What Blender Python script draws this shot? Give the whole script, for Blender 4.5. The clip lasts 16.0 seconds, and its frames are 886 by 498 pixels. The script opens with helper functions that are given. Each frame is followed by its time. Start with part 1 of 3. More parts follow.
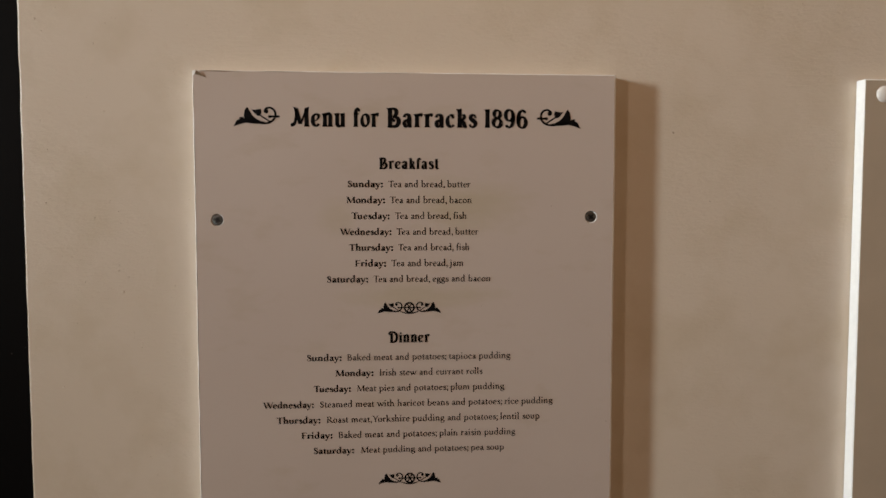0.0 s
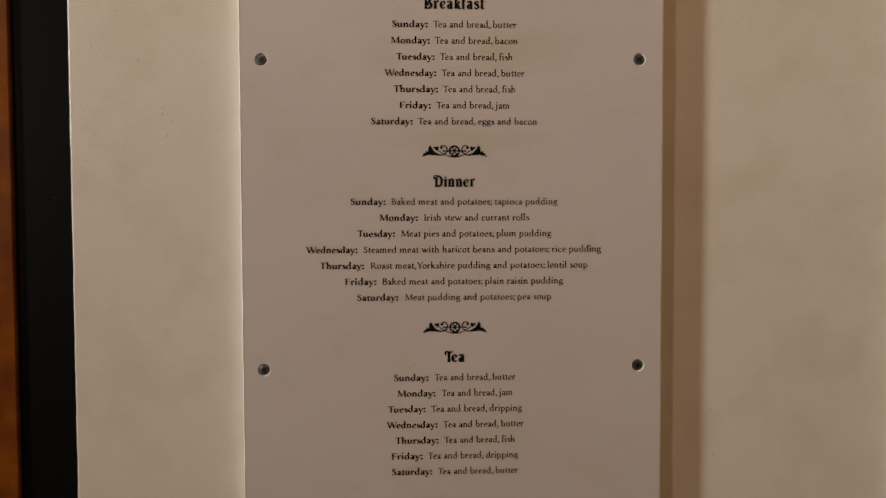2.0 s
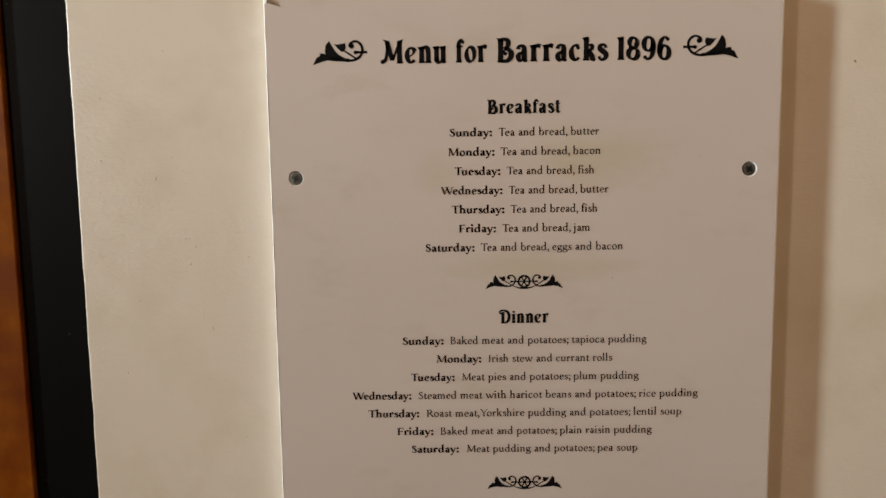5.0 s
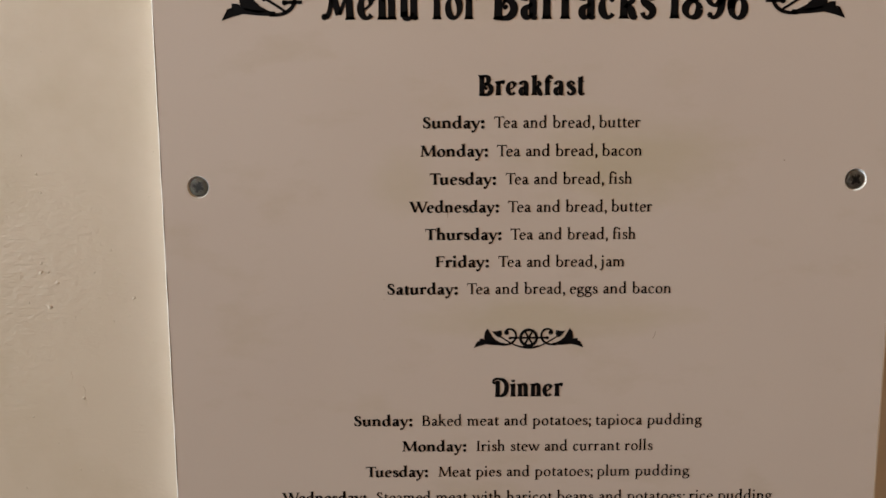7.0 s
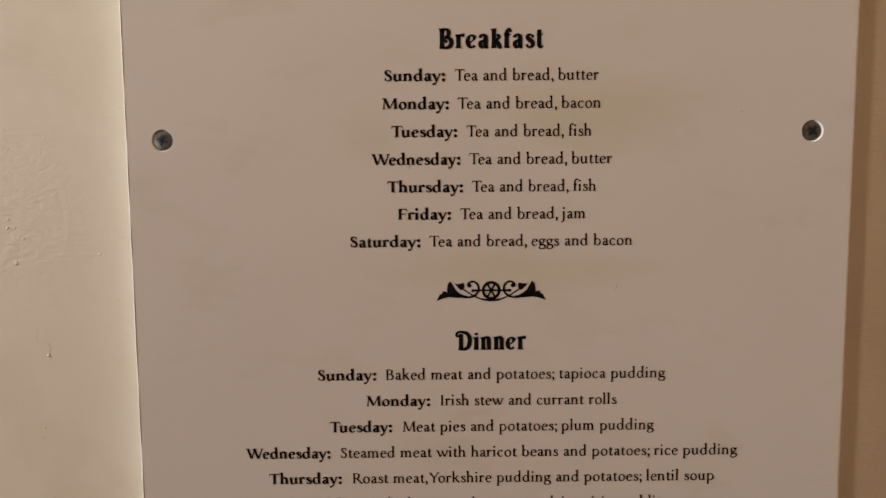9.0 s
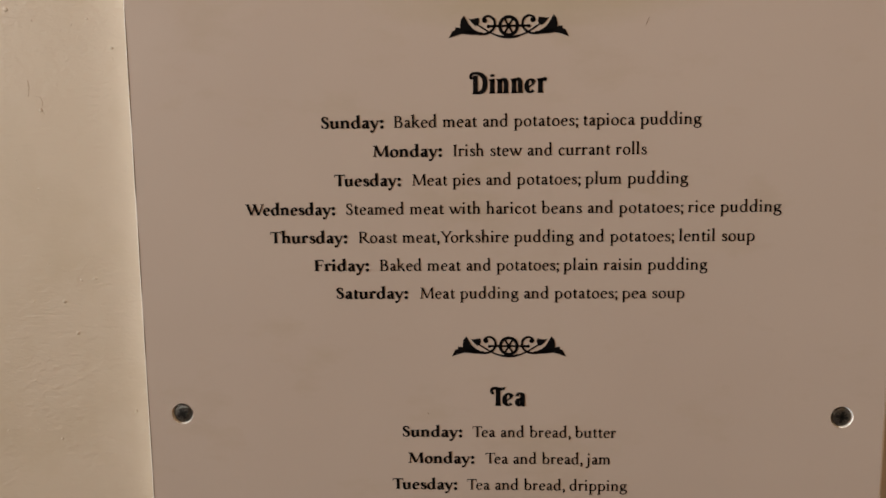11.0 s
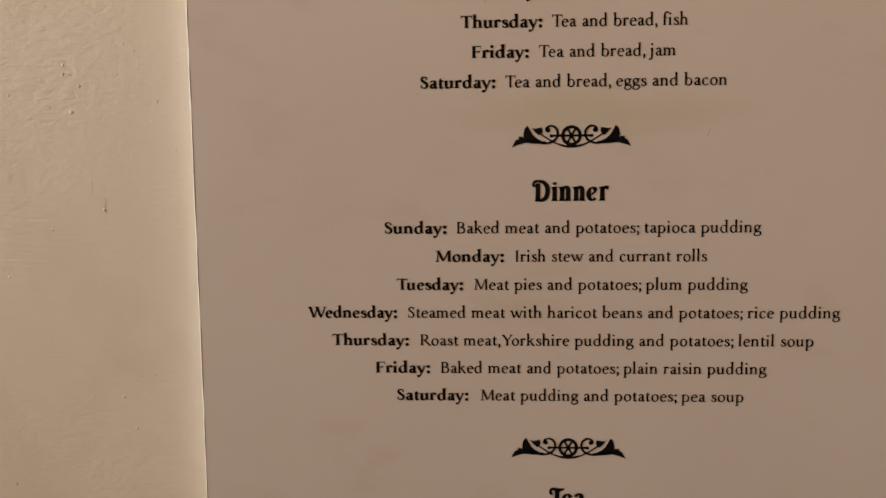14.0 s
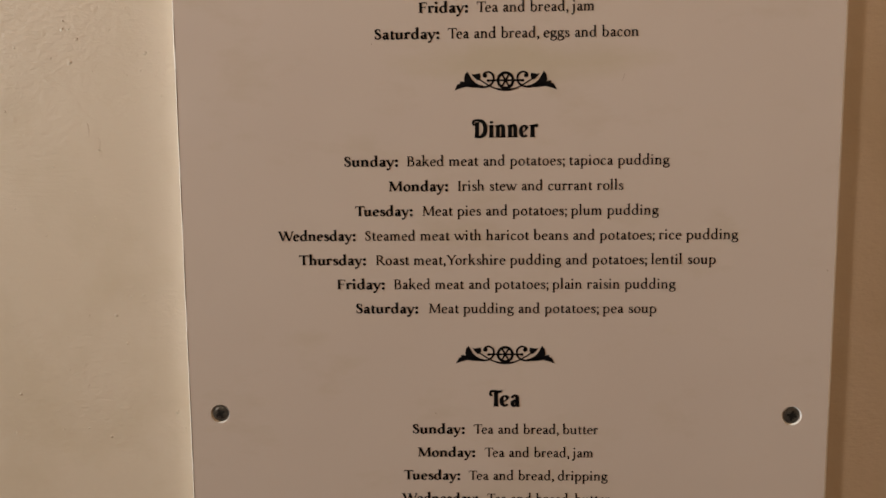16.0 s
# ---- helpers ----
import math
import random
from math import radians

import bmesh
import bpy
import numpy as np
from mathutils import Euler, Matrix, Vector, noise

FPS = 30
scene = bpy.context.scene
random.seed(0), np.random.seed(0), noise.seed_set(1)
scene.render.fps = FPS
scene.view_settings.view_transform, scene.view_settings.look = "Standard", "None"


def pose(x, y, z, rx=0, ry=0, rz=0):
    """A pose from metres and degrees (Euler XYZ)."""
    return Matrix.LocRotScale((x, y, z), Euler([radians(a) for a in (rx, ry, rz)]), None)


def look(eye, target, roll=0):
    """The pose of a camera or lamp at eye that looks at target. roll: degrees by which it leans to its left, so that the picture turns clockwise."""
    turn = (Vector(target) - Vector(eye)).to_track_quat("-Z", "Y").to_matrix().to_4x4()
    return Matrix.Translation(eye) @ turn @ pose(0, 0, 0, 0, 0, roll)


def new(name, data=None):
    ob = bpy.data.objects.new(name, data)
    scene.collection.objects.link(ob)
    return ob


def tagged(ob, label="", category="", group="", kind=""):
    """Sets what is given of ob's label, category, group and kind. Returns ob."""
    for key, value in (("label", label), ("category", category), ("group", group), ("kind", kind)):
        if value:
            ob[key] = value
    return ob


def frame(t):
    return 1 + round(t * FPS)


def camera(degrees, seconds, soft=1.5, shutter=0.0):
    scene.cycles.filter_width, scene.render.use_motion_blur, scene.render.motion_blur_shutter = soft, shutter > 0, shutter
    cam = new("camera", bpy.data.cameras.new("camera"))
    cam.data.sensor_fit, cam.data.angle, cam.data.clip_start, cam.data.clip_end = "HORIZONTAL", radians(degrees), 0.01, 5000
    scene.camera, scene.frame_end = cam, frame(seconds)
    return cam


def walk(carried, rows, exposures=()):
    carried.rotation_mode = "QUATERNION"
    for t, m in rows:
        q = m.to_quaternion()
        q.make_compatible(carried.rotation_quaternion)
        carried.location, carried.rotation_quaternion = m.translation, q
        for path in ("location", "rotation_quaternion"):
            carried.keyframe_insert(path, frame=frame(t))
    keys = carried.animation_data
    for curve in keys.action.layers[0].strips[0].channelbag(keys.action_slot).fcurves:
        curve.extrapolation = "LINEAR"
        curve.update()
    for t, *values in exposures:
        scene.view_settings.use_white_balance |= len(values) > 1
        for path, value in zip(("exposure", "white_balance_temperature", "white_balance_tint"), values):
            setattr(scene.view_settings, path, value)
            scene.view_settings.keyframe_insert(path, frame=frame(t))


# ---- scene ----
import functools

cam = camera(60.0, 16.0, soft=1.6)
PATH = [
    (0, (-0.0172, 0.0508, 1.6198), (0.0577, 1.0461, 1.5587), -0.02),
    (0.5, (-0.0261, 0.0564, 1.5895), (0.0370, 1.0530, 1.5376), -0.07),
    (1, (-0.0275, 0.0611, 1.5509), (0.0236, 1.0586, 1.5035), -0.19),
    (1.5, (-0.0334, 0.0587, 1.5168), (0.0207, 1.0564, 1.4759), -0.19),
    (2, (-0.0352, 0.0563, 1.4957), (0.0138, 1.0544, 1.4571), -0.20),
    (2.5, (-0.0356, 0.0513, 1.4659), (0.0082, 1.0490, 1.4156), -0.21),
    (3, (-0.0309, 0.0303, 1.4506), (0.0058, 1.0271, 1.3794), -0.26),
    (3.5, (-0.0362, 0.0060, 1.4453), (0.0016, 1.0026, 1.3714), -0.24),
    (3.7, (-0.0462, 0.0163, 1.4561), (-0.0034, 1.0121, 1.3759), -0.18),
    (4, (-0.0682, 0.0637, 1.5080), (-0.0383, 1.0598, 1.4251), -0.04),
    (4.2, (-0.0851, 0.1033, 1.5409), (-0.0552, 1.0992, 1.4548), -0.29),
    (4.5, (-0.0802, 0.1347, 1.5813), (-0.0591, 1.1292, 1.4781), -0.89),
    (4.7, (-0.0656, 0.1435, 1.5996), (-0.0580, 1.1378, 1.4930), -0.85),
    (5, (-0.0430, 0.1454, 1.6158), (-0.0549, 1.1389, 1.5028), -0.83),
    (5.2, (-0.0366, 0.1617, 1.6206), (-0.0656, 1.1547, 1.5058), -0.56),
    (7.3, (-0.0367, 0.2939, 1.6228), (-0.0316, 1.2851, 1.4907), -0.26),
    (7.5, (-0.0345, 0.2955, 1.6168), (-0.0321, 1.2882, 1.4958), -0.33),
    (8, (-0.0285, 0.2972, 1.6136), (-0.0267, 1.2905, 1.4981), -0.38),
    (8.5, (-0.0265, 0.2916, 1.6082), (-0.0212, 1.2856, 1.4985), -0.41),
    (9, (-0.0215, 0.2822, 1.5931), (-0.0175, 1.2773, 1.4943), -0.48),
    (9.5, (-0.0136, 0.2736, 1.5574), (-0.0135, 1.2690, 1.4615), -0.53),
    (9.7, (-0.0061, 0.2766, 1.5436), (-0.0250, 1.2694, 1.4252), -0.60),
    (10, (-0.0102, 0.2811, 1.5138), (-0.0100, 1.2743, 1.3975), -0.50),
    (10.2, (-0.0036, 0.2847, 1.4966), (-0.0148, 1.2766, 1.3702), -0.62),
    (12.3, (-0.0283, 0.3118, 1.4984), (-0.0927, 1.3003, 1.3754), -0.52),
    (12.5, (-0.0273, 0.3131, 1.5012), (-0.0933, 1.3024, 1.3846), -0.52),
    (13, (-0.0285, 0.3142, 1.5124), (-0.0848, 1.3036, 1.3952), -0.43),
    (13.5, (-0.0316, 0.3094, 1.5220), (-0.0780, 1.3000, 1.4132), -0.38),
    (14, (-0.0364, 0.2977, 1.5330), (-0.0821, 1.2881, 1.4245), -0.43),
    (14.5, (-0.0363, 0.2814, 1.5395), (-0.0749, 1.2718, 1.4305), -0.49),
    (15, (-0.0302, 0.2627, 1.5400), (-0.0688, 1.2523, 1.4272), -0.47),
    (15.5, (-0.0235, 0.2523, 1.5262), (-0.0580, 1.2423, 1.4172), -0.46),
    (16, (-0.0165, 0.2497, 1.5059), (-0.0512, 1.2397, 1.3993), -0.45),
]
EXPOSURE = [
    (0.0, -0.91, 7150, 16), (1.5, -0.79, 7150, 16), (3.5, -0.57, 7500, 17), (4.0, -0.34, 7150, 15), (4.5, -0.31, 6850, 12), (5.0, -0.36, 6850, 11),
    (7.5, -0.51, 7000, 14), (9.0, -0.49, 7200, 15), (10.0, -0.49, 7350, 16), (13.0, -0.55, 7700, 17), (16.0, -0.53, 7750, 17),
]
walk(cam, [(t, look(eye, target, roll)) for t, eye, target, roll in PATH], EXPOSURE)

# ---- world, windows' light ----
WALL = 0.611          # face of the painted wall; it looks towards -y
FACE = 0.600          # face of the signs
MID = 1.5             # middle height of the menu sign
ROOM = dict(left=-3.5, right=4.0, back=-5.2, top=3.7)

world = bpy.data.worlds.new("sky")
scene.world = world
world.use_nodes = True
sky = world.node_tree.nodes.new("ShaderNodeTexSky")
sky.sky_type, sky.sun_disc = "NISHITA", False
sky.sun_elevation, sky.sun_rotation = radians(38), radians(120)
world.node_tree.links.new(sky.outputs[0], world.node_tree.nodes["Background"].inputs[0])
world.node_tree.nodes["Background"].inputs[1].default_value = 0.08


def window_light(name, place, turn, size, power, colour, spread=180):
    """Daylight that enters by an opening of that size; turn: the pose's angles."""
    lamp = bpy.data.lights.new(name, "AREA")
    lamp.shape, lamp.size, lamp.size_y = "RECTANGLE", *size
    lamp.energy, lamp.color, lamp.spread = power, colour, radians(spread)
    ob = new(name, lamp)
    ob.matrix_world = pose(*place, *turn)
    return ob


# openings: (y or x from, to, z from, to)
OPEN_A = (-0.64, -0.37, 1.98, 2.76)
OPEN_B = (-2.78, -2.12, 1.98, 2.76)
window_light("daylight_side", (-3.56, sum(OPEN_A[:2]) / 2, sum(OPEN_A[2:]) / 2), (90, 0, -90), (0.26, 0.76), 76, (0.76, 0.92, 1.0), 66)
window_light("daylight_far_side", (-3.56, sum(OPEN_B[:2]) / 2, sum(OPEN_B[2:]) / 2), (90, 0, -90), (0.65, 0.76), 72, (1.0, 0.875, 0.77))
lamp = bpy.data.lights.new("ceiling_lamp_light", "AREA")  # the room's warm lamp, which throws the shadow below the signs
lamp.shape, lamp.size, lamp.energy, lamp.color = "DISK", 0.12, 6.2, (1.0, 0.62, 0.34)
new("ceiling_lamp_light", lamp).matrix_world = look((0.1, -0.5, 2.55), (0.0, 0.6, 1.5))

# ---- materials ----


class Mat:
    """A node material with a principled surface, and short ways to add nodes."""

    def __init__(self, name, rough=0.5, metal=0.0, colour=(0.5, 0.5, 0.5)):
        self.m = bpy.data.materials.new(name)
        self.m.use_nodes = True
        self.t = self.m.node_tree
        self.s = self.t.nodes["Principled BSDF"]
        self.s.inputs["Roughness"].default_value = rough
        self.s.inputs["Metallic"].default_value = metal
        self.s.inputs["Base Color"].default_value = (*colour, 1)
        self.where = self.t.nodes.new("ShaderNodeTexCoord").outputs["Object"]

    def node(self, kind, **inputs):
        n = self.t.nodes.new(kind)
        for key, value in inputs.items():
            socket = n.inputs[key.replace("_", " ")]
            if isinstance(value, bpy.types.NodeSocket):
                self.t.links.new(value, socket)
            else:
                socket.default_value = value
        return n

    def stretched(self, x, y, z):
        return self.node("ShaderNodeMapping", Vector=self.where, Scale=(x, y, z)).outputs[0]

    def noise(self, scale, detail=4.0, rough=0.55, vector=None):
        return self.node("ShaderNodeTexNoise", Vector=vector or self.where, Scale=scale, Detail=detail, Roughness=rough).outputs[0]

    def ramp(self, value, *stops):
        n = self.node("ShaderNodeValToRGB", Fac=value)
        while len(n.color_ramp.elements) < len(stops):
            n.color_ramp.elements.new(0.5)
        for e, (at, c) in zip(n.color_ramp.elements, stops):
            e.position, e.color = at, (*c, 1) if isinstance(c, tuple) else (c, c, c, 1)
        return n.outputs[0]

    def mix(self, fac, a, b, blend="MIX"):
        n = self.t.nodes.new("ShaderNodeMix")
        n.data_type, n.blend_type = "RGBA", blend
        for socket, value in ((n.inputs[0], fac), (n.inputs[6], a), (n.inputs[7], b)):
            if isinstance(value, bpy.types.NodeSocket):
                self.t.links.new(value, socket)
            else:
                socket.default_value = (*value, 1) if isinstance(value, tuple) else value
        return n.outputs[2]

    def math(self, how, a, b):
        n = self.t.nodes.new("ShaderNodeMath")
        n.operation = how
        for socket, value in zip(n.inputs, (a, b)):
            if isinstance(value, bpy.types.NodeSocket):
                self.t.links.new(value, socket)
            else:
                socket.default_value = value
        return n.outputs[0]

    def put(self, **sockets):
        for key, value in sockets.items():
            self.t.links.new(value, self.s.inputs[key.replace("_", " ")])
        return self

    def bump(self, height, depth, strength=1.0, before=None):
        n = self.node("ShaderNodeBump", Height=height, Distance=depth, Strength=strength)
        if before:
            self.t.links.new(before, n.inputs["Normal"])
        self.t.links.new(n.outputs[0], self.s.inputs["Normal"])
        return n.outputs[0]


def wall_paint():
    """Cream oil paint laid on with a brush: level strokes, nibs, faint grime."""
    m = Mat("cream_paint", 0.5)
    broad = m.noise(5.0, 3.0)
    blotch = m.noise(24.0, 5.0)
    base = m.mix(m.ramp(broad, (0.35, 0.0), (0.7, 1.0)), (0.645, 0.558, 0.458), (0.675, 0.588, 0.488))
    base = m.mix(m.ramp(blotch, (0.46, 0.0), (0.72, 0.34)), base, (0.50, 0.405, 0.27))
    m.put(Base_Color=base)
    strokes = m.noise(1.0, 3.0, 0.6, m.stretched(60, 300, 760))
    where_strokes = m.ramp(m.noise(1.0, 3.0, 0.5, m.stretched(11, 11, 24)), (0.48, 0.04), (0.66, 1.0))
    n = m.bump(m.mix(where_strokes, (0.5, 0.5, 0.5), strokes), 0.00022)
    n = m.bump(m.mix(m.ramp(m.noise(14.0, 3.0), (0.34, 0.25), (0.58, 1.0)), (0.5, 0.5, 0.5), m.noise(1.0, 4.0, 0.6, m.stretched(300, 400, 500))), 0.00040, 1.0, n)
    n = m.bump(m.noise(1.0, 3.0, 0.5, m.stretched(110, 200, 220)), 0.00015, 1.0, n)
    m.put(Roughness=m.ramp(blotch, (0.3, 0.38), (0.7, 0.55)))
    return m.m


def sign_face():
    """Pinkish-grey satin print film, a little soiled."""
    m = Mat("sign_film", 0.42)
    base = m.mix(m.ramp(m.noise(7.0, 3.0), (0.35, 0.0), (0.68, 1.0)), (0.54, 0.458, 0.408), (0.565, 0.485, 0.435))
    ragged = m.noise(1.0, 5.0, 0.65, m.stretched(30, 30, 60))
    stain = m.ramp(m.noise(1.0, 5.0, 0.6, m.stretched(22, 22, 46)), (0.56, 0.0), (0.80, 0.55))
    base = m.mix(stain, base, (0.46, 0.38, 0.285))
    # old spills: (x, z from the middle, half width, half height, strength)
    for x, z, w, h, much in ((0.040, 0.116, 0.050, 0.024, 0.62), (0.008, 0.052, 0.072, 0.011, 0.55), (-0.052, 0.108, 0.016, 0.018, 0.35), (0.012, -0.158, 0.060, 0.020, 0.30)):
        near = m.node("ShaderNodeVectorMath", Vector=m.node("ShaderNodeMapping", Vector=m.where, Location=(-x / w, 0, -(MID + z) / h), Scale=(1 / w, 0, 1 / h)).outputs[0])
        near.operation = "LENGTH"
        edge = m.math("ADD", near.outputs["Value"], m.math("MULTIPLY", ragged, 1.5))
        base = m.mix(m.ramp(m.math("MULTIPLY", edge, 0.5), (0.52, much), (0.86, 0.0)), base, (0.47, 0.40, 0.285))
    m.put(Base_Color=base, Roughness=m.ramp(m.noise(60.0), (0.3, 0.36), (0.7, 0.5)))
    m.bump(m.noise(420.0, 2.0), 0.00004)
    return m.m


def plain(name, colour, rough, metal=0.0, spread=0.15, scale=90.0, depth=0.00015, gloss=0.5):
    m = Mat(name, rough, metal)
    n = m.noise(scale)
    dark = tuple(c * (1 - spread) for c in colour)
    m.put(Base_Color=m.mix(m.ramp(n, (0.3, 0.0), (0.7, 1.0)), dark, colour), Roughness=m.ramp(m.noise(scale * 3), (0.3, rough * 0.85), (0.7, min(1, rough * 1.15))))
    m.s.inputs["Specular IOR Level"].default_value = gloss
    m.bump(m.noise(scale * 5), depth)
    return m.m


def varnished_wood():
    m = Mat("varnished_wood", 0.3)
    m.s.inputs["Specular IOR Level"].default_value = 0.14
    grain = m.noise(1.0, 6.0, 0.6, m.stretched(48, 48, 26))
    figure = m.noise(1.0, 4.0, 0.55, m.stretched(9, 9, 36))
    base = m.ramp(grain, (0.30, (0.135, 0.029, 0.0024)), (0.55, (0.205, 0.055, 0.0052)), (0.75, (0.265, 0.082, 0.0095)))
    base = m.mix(m.ramp(figure, (0.4, 0.0), (0.66, 0.6)), base, (0.105, 0.020, 0.0022))
    scuff = m.ramp(m.noise(1.0, 6.0, 0.65, m.stretched(90, 90, 40)), (0.66, 0.0), (0.80, 0.35))
    m.put(Base_Color=m.mix(scuff, base, (0.40, 0.19, 0.08)), Roughness=m.ramp(figure, (0.3, 0.26), (0.7, 0.42)))
    m.bump(grain, 0.0003)
    return m.m


def black_paint():
    m = Mat("black_paint", 0.4)
    m.s.inputs["Specular IOR Level"].default_value = 0.08
    dust = m.node("ShaderNodeTexVoronoi", Vector=m.where, Scale=70.0).outputs["Distance"]
    m.put(Base_Color=m.mix(m.ramp(dust, (0.0, 0.8), (0.05, 0.0)), (0.0035, 0.0032, 0.0032), (0.10, 0.11, 0.10)))
    m.bump(m.noise(240.0), 0.00007)
    return m.m


CREAM, FILM, WOOD, BLACK = wall_paint(), sign_face(), varnished_wood(), black_paint()
INK = plain("black_ink", (0.005, 0.005, 0.006), 0.55, 0, 0.3, 300.0, 0.00003, 0.08)
CORE = plain("white_board_core", (0.92, 0.915, 0.90), 0.5, 0, 0.06, 160.0)
STEEL = plain("dull_steel", (0.21, 0.20, 0.185), 0.32, 0.9, 0.6, 520.0, 0.0003)
# near-black that puts the shade inside the screws' slots into colour
SLOT_SHADE = plain("slot_shade", (0.012, 0.011, 0.010), 0.7, 0.3, 0.5, 500.0)
# brown of bare fibre and small marks, also the torn corner's painted shadow
CHIP_AND_SHADE = plain("fibre_and_curl_shade", (0.30, 0.21, 0.13), 0.85, 0, 0.4, 700.0)
NOTICE = plain("tan_notice_film", (0.47, 0.385, 0.295), 0.45, 0, 0.08, 30.0, 0.00005)
CAP = plain("white_plastic", (0.82, 0.80, 0.76), 0.35, 0, 0.06)
PLASTER = plain("room_plaster", (0.42, 0.34, 0.25), 0.85, 0, 0.12, 6.0, 0.001)
BOARDS = plain("floor_wood", (0.22, 0.11, 0.05), 0.5, 0, 0.4, 12.0, 0.0006)

# ---- building ----


def mesh_of(name, bm, material):
    me = bpy.data.meshes.new(name)
    bm.to_mesh(me)
    bm.free()
    me.materials.append(material)
    return me


def part(name, bm, material, parent, label=""):
    ob = new(name, mesh_of(name, bm, material))
    ob.parent = parent
    return tagged(ob, label)


def box(bm, x0, x1, y0, y1, z0, z1, bevel=0.0, segments=2):
    made = bmesh.ops.create_cube(bm, size=1, matrix=Matrix.LocRotScale(((x0 + x1) / 2, (y0 + y1) / 2, (z0 + z1) / 2), None, (x1 - x0, y1 - y0, z1 - z0)))
    if bevel:
        edges = list({e for v in made["verts"] for e in v.link_edges})
        bmesh.ops.bevel(bm, geom=edges, offset=bevel, segments=segments, profile=0.5, affect="EDGES", clamp_overlap=True)
    return bm


def setting(name, boxes, material, label, category):
    bm = bmesh.new()
    for b in boxes:
        box(bm, *b)
    return tagged(new(name, mesh_of(name, bm, material)), label, category, kind="structure")


L, R, B, T = ROOM["left"], ROOM["right"], ROOM["back"], ROOM["top"]
setting("floor", [(L - 0.2, R + 0.2, B - 0.2, 0.9, -0.1, 0)], BOARDS, "worn brown wooden floor of the room", "floor")
setting("ceiling", [(L - 0.2, R + 0.2, B - 0.2, 0.9, T, T + 0.1)], PLASTER, "plain cream plaster ceiling", "ceiling")
setting("wall_east", [(R, R + 0.2, B, 0.9, 0, T)], PLASTER, "plain cream plaster wall", "wall")


def pierced(lo, hi, holes):
    """Strips (from, to, z from, to) that fill a wall round its openings."""
    out, at = [], lo
    for a, b, z0, z1 in holes:
        out += [(at, a, 0, T), (a, b, 0, z0), (a, b, z1, T)]
        at = b
    return out + [(at, hi, 0, T)]


setting("wall_west", [(L - 0.2, L, a, b, c, d) for a, b, c, d in pierced(B, 0.9, [OPEN_B, OPEN_A])], PLASTER, "cream plaster wall with two window openings", "wall")
setting("wall_south", [(L, R, B - 0.2, B, 0, T)], PLASTER, "plain cream plaster wall", "wall")

# The painted wall ends at a black upright, beyond which stands varnished wood.
EDGE, POST = -0.2705, -0.3115


def painted_wall():
    """The wall's face is a fine sheet near its free edge, so that the paint's edge can waver."""
    bm = bmesh.new()
    zs = np.linspace(1.05, 1.95, 181)
    rows = [0.0, *zs, T]
    ring = []
    for z in rows:
        w = 0.00034 * noise.noise(Vector((0, 3, z * 42))) + 0.00034 * noise.noise(Vector((0, 9, z * 160)))
        ring.append([bm.verts.new((EDGE + w + dx, WALL + dy, z)) for dx, dy in ((0.0008, 0.016), (-0.0002, 0.0011), (0.0002, 0.0003), (0.0011, 0.0))] + [bm.verts.new((R, WALL, z)), bm.verts.new((R, 0.9, z)), bm.verts.new((EDGE + 0.02, 0.9, z)), bm.verts.new((EDGE + 0.02, WALL + 0.016, z))])
    for a, b in zip(ring, ring[1:]):
        for i in range(8):
            j = (i + 1) % 8
            bm.faces.new((a[i], a[j], b[j], b[i]))
    bm.faces.new(ring[0][::-1])
    bm.faces.new(ring[-1])
    bmesh.ops.recalc_face_normals(bm, faces=bm.faces)
    return tagged(new("wall_north", mesh_of("wall_north", bm, CREAM)), "cream painted wall with brush marks and paint nibs", "wall", kind="structure")


wall = painted_wall()


def black_upright():
    bm = bmesh.new()
    box(bm, POST, EDGE + 0.018, WALL + 0.004, 0.9, 0, T, 0.0012)
    return tagged(new("trim_upright", mesh_of("trim_upright", bm, BLACK)), "narrow glossy black painted upright trim beside the wall", "trim", kind="structure")


black_upright()


def wooden_panel():
    bm = bmesh.new()
    box(bm, -1.2, POST - 0.0004, WALL + 0.001, 0.9, 0, T, 0.0009, 3)
    return tagged(new("wood_panelling", mesh_of("wood_panelling", bm, WOOD)), "orange-brown varnished wood panelling with scuffs", "panelling", kind="structure")


wooden_panel()
setting("wall_north_far", [(L, -1.2, WALL + 0.03, 0.9, 0, T)], PLASTER, "plain cream plaster wall beyond the panelling", "wall")

# ---- lettering ----
# Letters are drawn with a pen in thousandths of their size: strokes along smooth lines of (x, y, weight), where weight 0 is the
# hairline and 1 the full stem, with feet and heads added. BODY and BOLD are an old-style serif face, HEAD and TITLE a swelling display face.
BODY = dict(em=6.8, stem=99, thin=51, reach=44, foot=22, wide=1.0, space=0.255, display=False)
BOLD = dict(BODY, stem=157, thin=62, reach=44, foot=28, wide=1.13)
HEAD = dict(em=10.0, stem=177, thin=70, reach=34, foot=48, wide=1.0, space=0.25, display=True)
TITLE = dict(HEAD, em=17.0)
X, CAPS, ASC, DESC = 430, 654, 742, -250   # heights of the serif face
HX, HCAP = 550, 762                       # and of the display face


